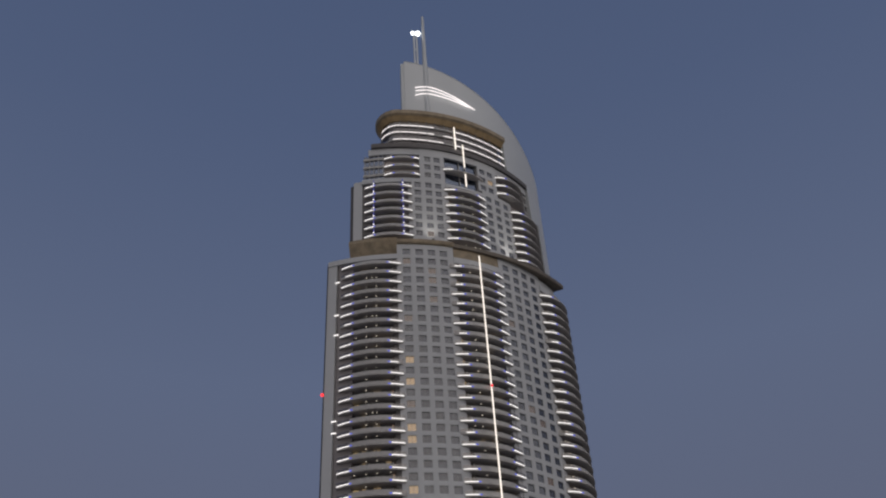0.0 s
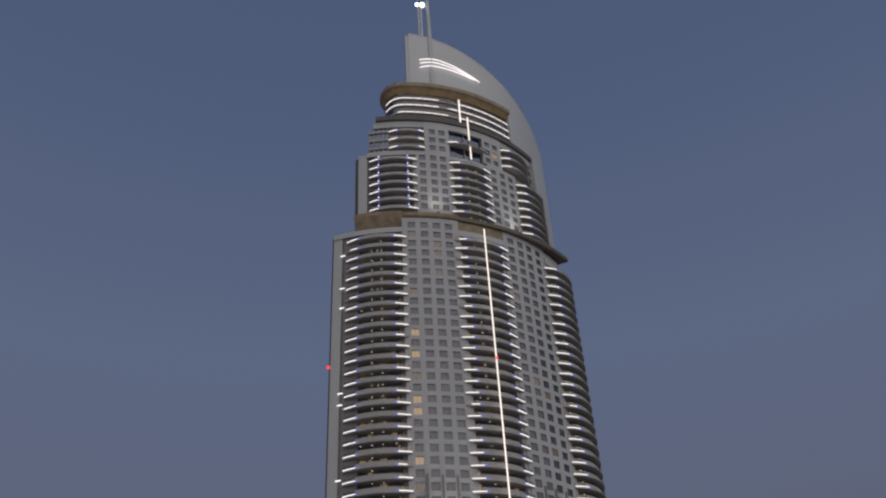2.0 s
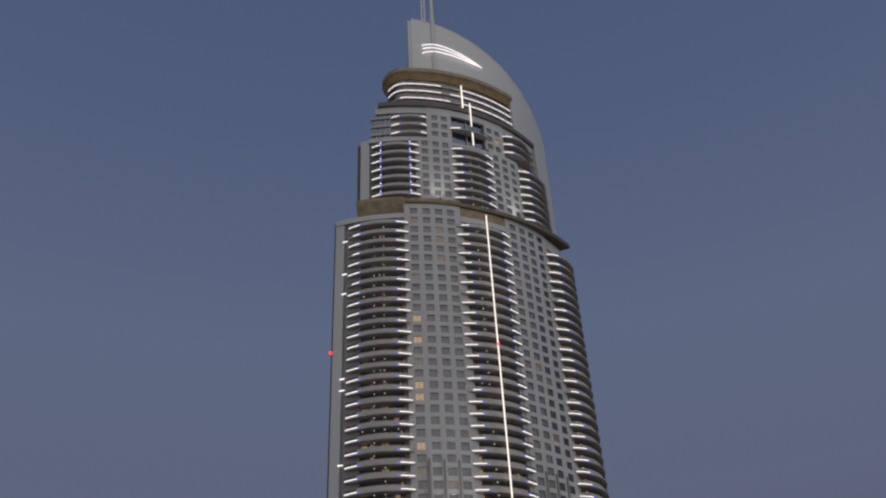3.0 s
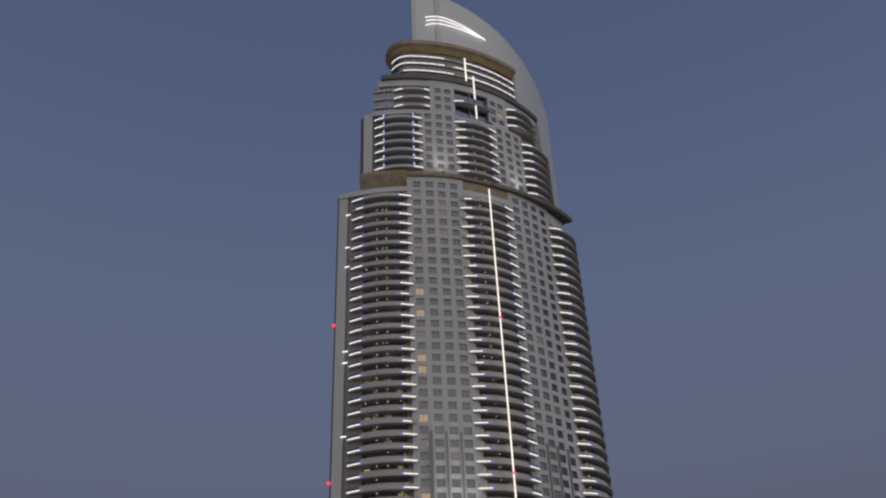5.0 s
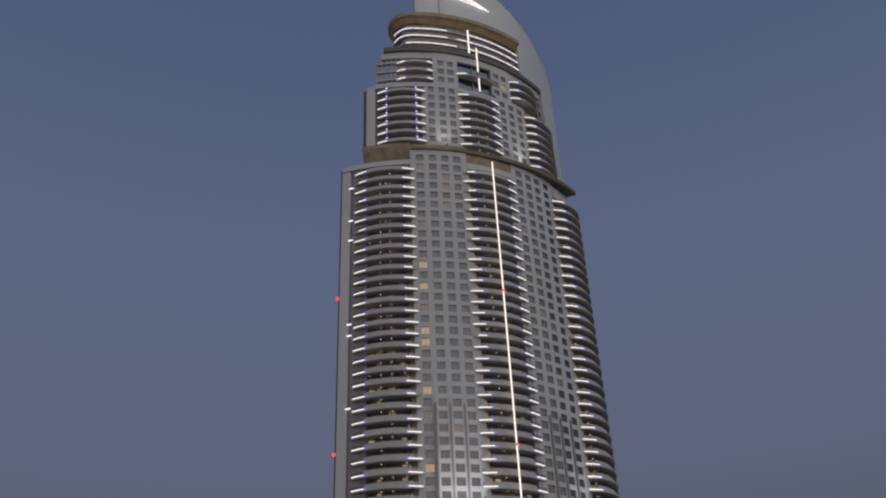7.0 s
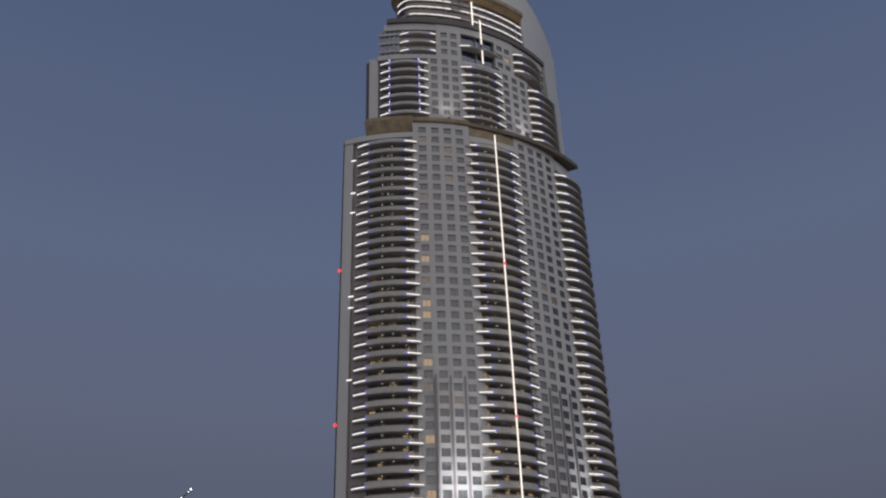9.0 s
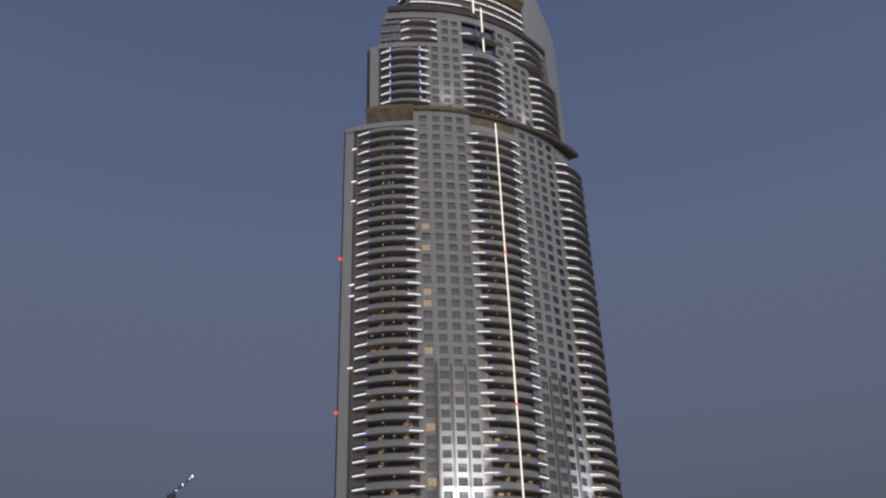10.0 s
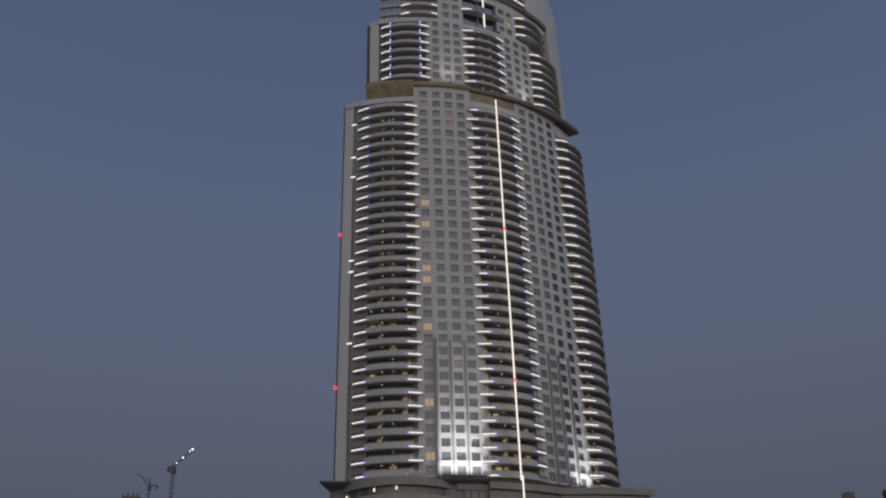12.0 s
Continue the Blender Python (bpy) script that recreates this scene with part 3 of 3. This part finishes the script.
for t, length, watts in ((10.5, 10.4, 1050), (43.3, 6.8, 620)):
    p = at(t, R1 + 1.9, Z_LEDGE)
    part("uplight", Solid().box(-length / 2, length / 2, -0.25, 0.25, -0.35, -0.05).mesh("uplight", DARKMETAL), tower, pose(*p, 0, 0, t), label="long dark wall-washer lamp")
    lamp = bpy.data.lights.new("wall_washer", "AREA")
    lamp.shape, lamp.size, lamp.size_y, lamp.energy, lamp.color, lamp.spread = "RECTANGLE", length, 0.3, watts, (1.0, 0.98, 0.96), radians(110)
    # faces up and a little inwards
    new("wall_washer", lamp).matrix_world = Matrix.Translation(BASE + p) @ pose(0, 0, 0, 0, 0, t) @ pose(0, 0, 0, 180 - 12, 0, 0)

for t, length, watts in ((10.5, 10.4, 640), (43.3, 6.8, 260)):
    p = at(t, R1 + 2.6, Z_LEDGE - 0.1)
    part("uplight", Solid().box(-length / 2, length / 2, -0.2, 0.2, -0.3, -0.05).mesh("uplight", DARKMETAL), tower, pose(*p, 0, 0, t), label="long dark narrow-beam lamp")
    lamp = bpy.data.lights.new("narrow_washer", "AREA")
    lamp.shape, lamp.size, lamp.size_y, lamp.energy, lamp.color, lamp.spread = "RECTANGLE", length, 0.25, watts, (1.0, 0.98, 0.97), radians(36)
    new("narrow_washer", lamp).matrix_world = Matrix.Translation(BASE + p) @ pose(0, 0, 0, 0, 0, t) @ pose(0, 0, 0, 180 - 9, 0, 0)

# canopy and podium
canopy_r = lambda t: R1 + 3.4 + 0.5 * max(0.0, -12.5 - t)   # reaches out at its free corner
part("canopy", Solid().arc(-19.0, 52, lambda t: [(R1 - 4, 79.7), (R1 + 1.2, 79.7), (canopy_r(t) - 0.2, 80.6), (canopy_r(t), 81.0), (R1 - 4, 81.8)]).mesh("canopy", CANOPY), tower, label="dark flared terrace canopy")
part("podium_wall", core("podium", R1 + 1.4, -18.8, 58, DATUM, 79.8, 16, JAMB), tower)
POD_TAUS = (-16.2, 8.0)


def podium_bulge(t):
    u = (t - (POD_TAUS[0] + POD_TAUS[1]) / 2) / ((POD_TAUS[1] - POD_TAUS[0]) / 2)
    return R1 + 1.2 + 5.6 * (1 - u * u)


wing_r = lambda t: R1 + 3.3 + max(0.0, t - 34) * 0.75   # the podium runs out past the tower
for k in range(13):
    z = 79.9 - 3.75 * k
    part("podium_band", Solid().arc(*POD_TAUS, lambda t: [(R1 - 0.4, z - 1.0), (podium_bulge(t), z - 1.0), (podium_bulge(t), z + 0.8), (R1 - 0.4, z + 0.8)], 1.0).mesh("podium_band", PODIUM), tower)
    part("podium_glazing", Solid().arc(POD_TAUS[0] + 1, POD_TAUS[1] - 1, lambda t: [(R1 - 0.4, z - 2.95), (podium_bulge(t) - 1.2, z - 2.95), (podium_bulge(t) - 1.2, z - 1.0), (R1 - 0.4, z - 1.0)], 1.0).mesh("podium_glazing", SMOKED), tower)
    for j in range(9):
        t = POD_TAUS[0] + 2.3 + 2.45 * j
        part("podium_mullion", arc_box("podium_mullion", FRAME, t - 0.1, t + 0.1, podium_bulge(t) - 1.25, podium_bulge(t) - 1.0, z - 2.95, z - 1.0), tower)
    part("podium_band", Solid().arc(15.8, 50, lambda t: [(R1 - 0.4, z - 1.1), (wing_r(t), z - 1.1), (wing_r(t), z + 0.5), (R1 - 0.4, z + 0.5)]).mesh("podium_band", PODIUM), tower)
    part("podium_glazing", Solid().arc(15.8, 49.5, lambda t: [(R1 - 0.4, z - 3.25), (wing_r(t) - 1.0, z - 3.25), (wing_r(t) - 1.0, z - 1.1), (R1 - 0.4, z - 1.1)]).mesh("podium_glazing", SMOKED), tower)
for k in range(5):
    z = 79.0 - 3.75 * k
    part("podium_glazing", arc_box("podium_slot_glass", SMOKED, 10.8, 15.4, R1 + 1.5, R1 + 1.56, z - 2.9, z - 0.4), tower)
    for t in (10.7, 12.2, 13.8, 15.5):
        part("podium_mullion", arc_box("podium_slot_mullion", JAMB, t - 0.14, t + 0.14, R1 + 1.4, R1 + 1.9, z - 2.9, z - 0.4), tower)
    part("podium_band", arc_box("podium_slot_band", JAMB, 8.9, 15.8, R1 + 1.4, R1 + 2.0, z - 0.4, z + 1.0), tower)
for t, z in ((-14.8, 77.9), (-8.0, 78.3), (-3.5, 78.4), (-6.9, 74.4), (-1.9, 74.4), (-12.3, 74.4), (-14.0, 75.9), (-13.6, 75.9)):
    part("podium_lamp", arc_box("podium_lamp", DOWN_LED, t - 0.17, t + 0.17, podium_bulge(t) - 1.0, podium_bulge(t) - 0.8, z - 0.45, z + 0.3), tower, label="warm lobby lamp")
for t in (12.9, 18.6):
    part("podium_lamp", arc_box("podium_lamp", WHITE_LED, t - 0.16, t + 0.16, R1 + 2.5, R1 + 2.7, 72.5, 76.2), tower, label="slim white wall lamp")

# small uplights on the ledge between the shafts
for t, e in ((11.3, 1.0), (37.9, 1.0)):
    p = at(t, R2 + 3.3, 197.9)
    part("uplight", Solid().box(-0.3, 0.3, -0.25, 0.25, -0.4, 0.0).mesh("uplight", DARKMETAL), tower, pose(*p))
    lamp = bpy.data.lights.new("uplight_beam", "SPOT")
    lamp.energy, lamp.color, lamp.spot_size, lamp.spot_blend, lamp.shadow_soft_size = 3000 * e, (1.0, 0.92, 0.82), radians(62), 1.0, 0.25
    q = BASE + p + Vector((0, 0, 0.05))
    new("uplight_beam", lamp).matrix_world = look(q, BASE + at(t, R2 - 0.2, 207.0))


# ---- cranes and the building site beyond ----
def lattice(solid, p, q, w, bays, bar=0.16):
    """A lattice beam of four chords with zigzag bracing."""
    p, q = Vector(p), Vector(q)
    d = (q - p).normalized()
    a = d.cross(Vector((0, 0, 1)))
    a = a.normalized() if a.length > 0.05 else Vector((1, 0, 0))
    b = a.cross(d)
    c = [(a * i + b * j) * w / 2 for i, j in ((-1, -1), (1, -1), (1, 1), (-1, 1))]
    for o in c:
        solid.bar(p + o, q + o, bar)
    for k in range(bays):
        e, f = p.lerp(q, k / bays), p.lerp(q, (k + 1) / bays)
        for m in range(4):
            n = (m + 1) % 4
            solid.bar(*((e + c[m], f + c[n]) if k % 2 else (e + c[n], f + c[m])), bar * 0.6)
    return solid


def crane(foot, top, jib, counter, peak, lamps, label):
    c = new("tower_crane")
    c.matrix_basis = pose(*foot)
    f = Vector(foot)
    tagged(c, label, "crane", "construction cranes")
    top, jib, counter, peak = (Vector(v) - f for v in (top, jib, counter, peak))
    part("mast", lattice(Solid(), (0, 0, 0), (0, 0, top.z), 0.95, round(top.z / 2.0), 0.13).mesh("crane_mast", CRANE_STEEL), c)
    part("cab", Solid().box(-0.8, 0.8, -1.0, 1.0, top.z - 3.0, top.z - 0.4).mesh("crane_cab", CRANE_STEEL), c)
    part("jib", lattice(Solid(), (0, 0, top.z), jib, 0.7, 10, 0.09).mesh("crane_jib", CRANE_STEEL), c)
    part("counter_jib", lattice(Solid(), (0, 0, top.z), counter, 0.7, 4, 0.14).mesh("crane_counter_jib", CRANE_STEEL), c)
    part("counterweight", Solid().box(counter.x - 0.5, counter.x + 0.5, counter.y - 0.5, counter.y + 0.5, counter.z - 1.6, counter.z + 0.3).mesh("crane_weight", CRANE_STEEL), c)
    part("peak", lattice(Solid(), (0, 0, top.z), peak, 0.5, 3, 0.12).mesh("crane_peak", CRANE_STEEL), c)
    part("tie", Solid().bar(peak, (Vector((0, 0, top.z)) + jib * 2) / 3, 0.12).mesh("crane_tie", CRANE_STEEL), c)
    for share, size in lamps:
        p = Vector((0, 0, top.z)).lerp(jib, share) + Vector((0, -0.7, 0))
        part("work_lamp", Solid().box(p.x - size, p.x + size, p.y - 0.2, p.y + 0.2, p.z - size, p.z + size).mesh("work_lamp", WORK_LAMP), c, label="bright white work lamp")


crane((-109.94, 375.75, 0), (-109.94, 375.75, 101.9), (-102.91, 377.31, 109.4), (-111.86, 375.32, 101.05), (-109.36, 375.84, 103.73),
      [(0.16, 0.15), (0.48, 0.22), (0.84, 0.18), (0.97, 0.3)], "dark luffing tower crane with white lamps along its jib")
crane((-163.36, 514.93, 0), (-163.36, 514.93, 128.6), (-170.33, 513.03, 135.15), (-159.42, 515.88, 128.26), (-163.63, 514.75, 132.49), [], "dark distant tower crane with raised jib")
site = new("building_site")
site.matrix_basis = pose(-173.2, 518, 0)
tagged(site, "dark unfinished concrete tower beside a crane", "building")
part("core", Solid().box(-4.5, 4.5, -4, 4, 0, 122.5).mesh("site_core", CANOPY), site)
for x in (-4.0, -1.5, 1.5, 4.0):
    part("column", Solid().box(x - 0.35, x + 0.35, -3.9, -3.2, 122.5, 124.2 + (x % 2) * 0.4).mesh("site_column", CANOPY), site)

# ---- lamp post near the camera, tower far behind it ----
post = new("street_lamp")
post.matrix_basis = pose(12.83, 26.01, 0)
tagged(post, "dark street lamp post with a round unlit head", "street lamp")
ring = lambda r, z: [(math.cos(k * math.tau / 12) * r, math.sin(k * math.tau / 12) * r, z) for k in range(12)]
part("pole", Solid().prism([ring(0.11, 0), ring(0.09, 0.8), ring(0.05, 6.92)]).mesh("pole", DARKMETAL), post)
part("head", Solid().prism([ring(0.05, 6.87), ring(0.09, 6.95), ring(0.11, 7.09), ring(0.09, 7.19), ring(0.03, 7.23)]).mesh("head", DARKMETAL), post)

far = new("distant_tower")
far.matrix_basis = pose(151.3, 335.4, 0, 0, 0, -22)
tagged(far, "distant grey residential tower with a small rooftop plant room", "building")
part("body", Solid().box(-9, 9, -9, 9, 0, 66.2).mesh("far_body", STONE), far)
part("roof", Solid().box(-9.4, 9.4, -9.4, 9.4, 66.2, 67.0).mesh("far_roof", SLAB), far)
part("plant_room", Solid().box(-2.2, 2.0, -2.4, 2.4, 67.0, 74.0).box(-1.2, 0.6, -1.5, 1.5, 74.0, 74.5).mesh("far_plant_room", FAR_STONE), far, label="dull pink-grey plant room")
for k in range(19):
    part("floor_band", Solid().box(-9.15, 9.15, -9.15, 9.15, 3.4 * k + 2.4, 3.4 * k + 3.2).mesh("far_band", BAND), far)
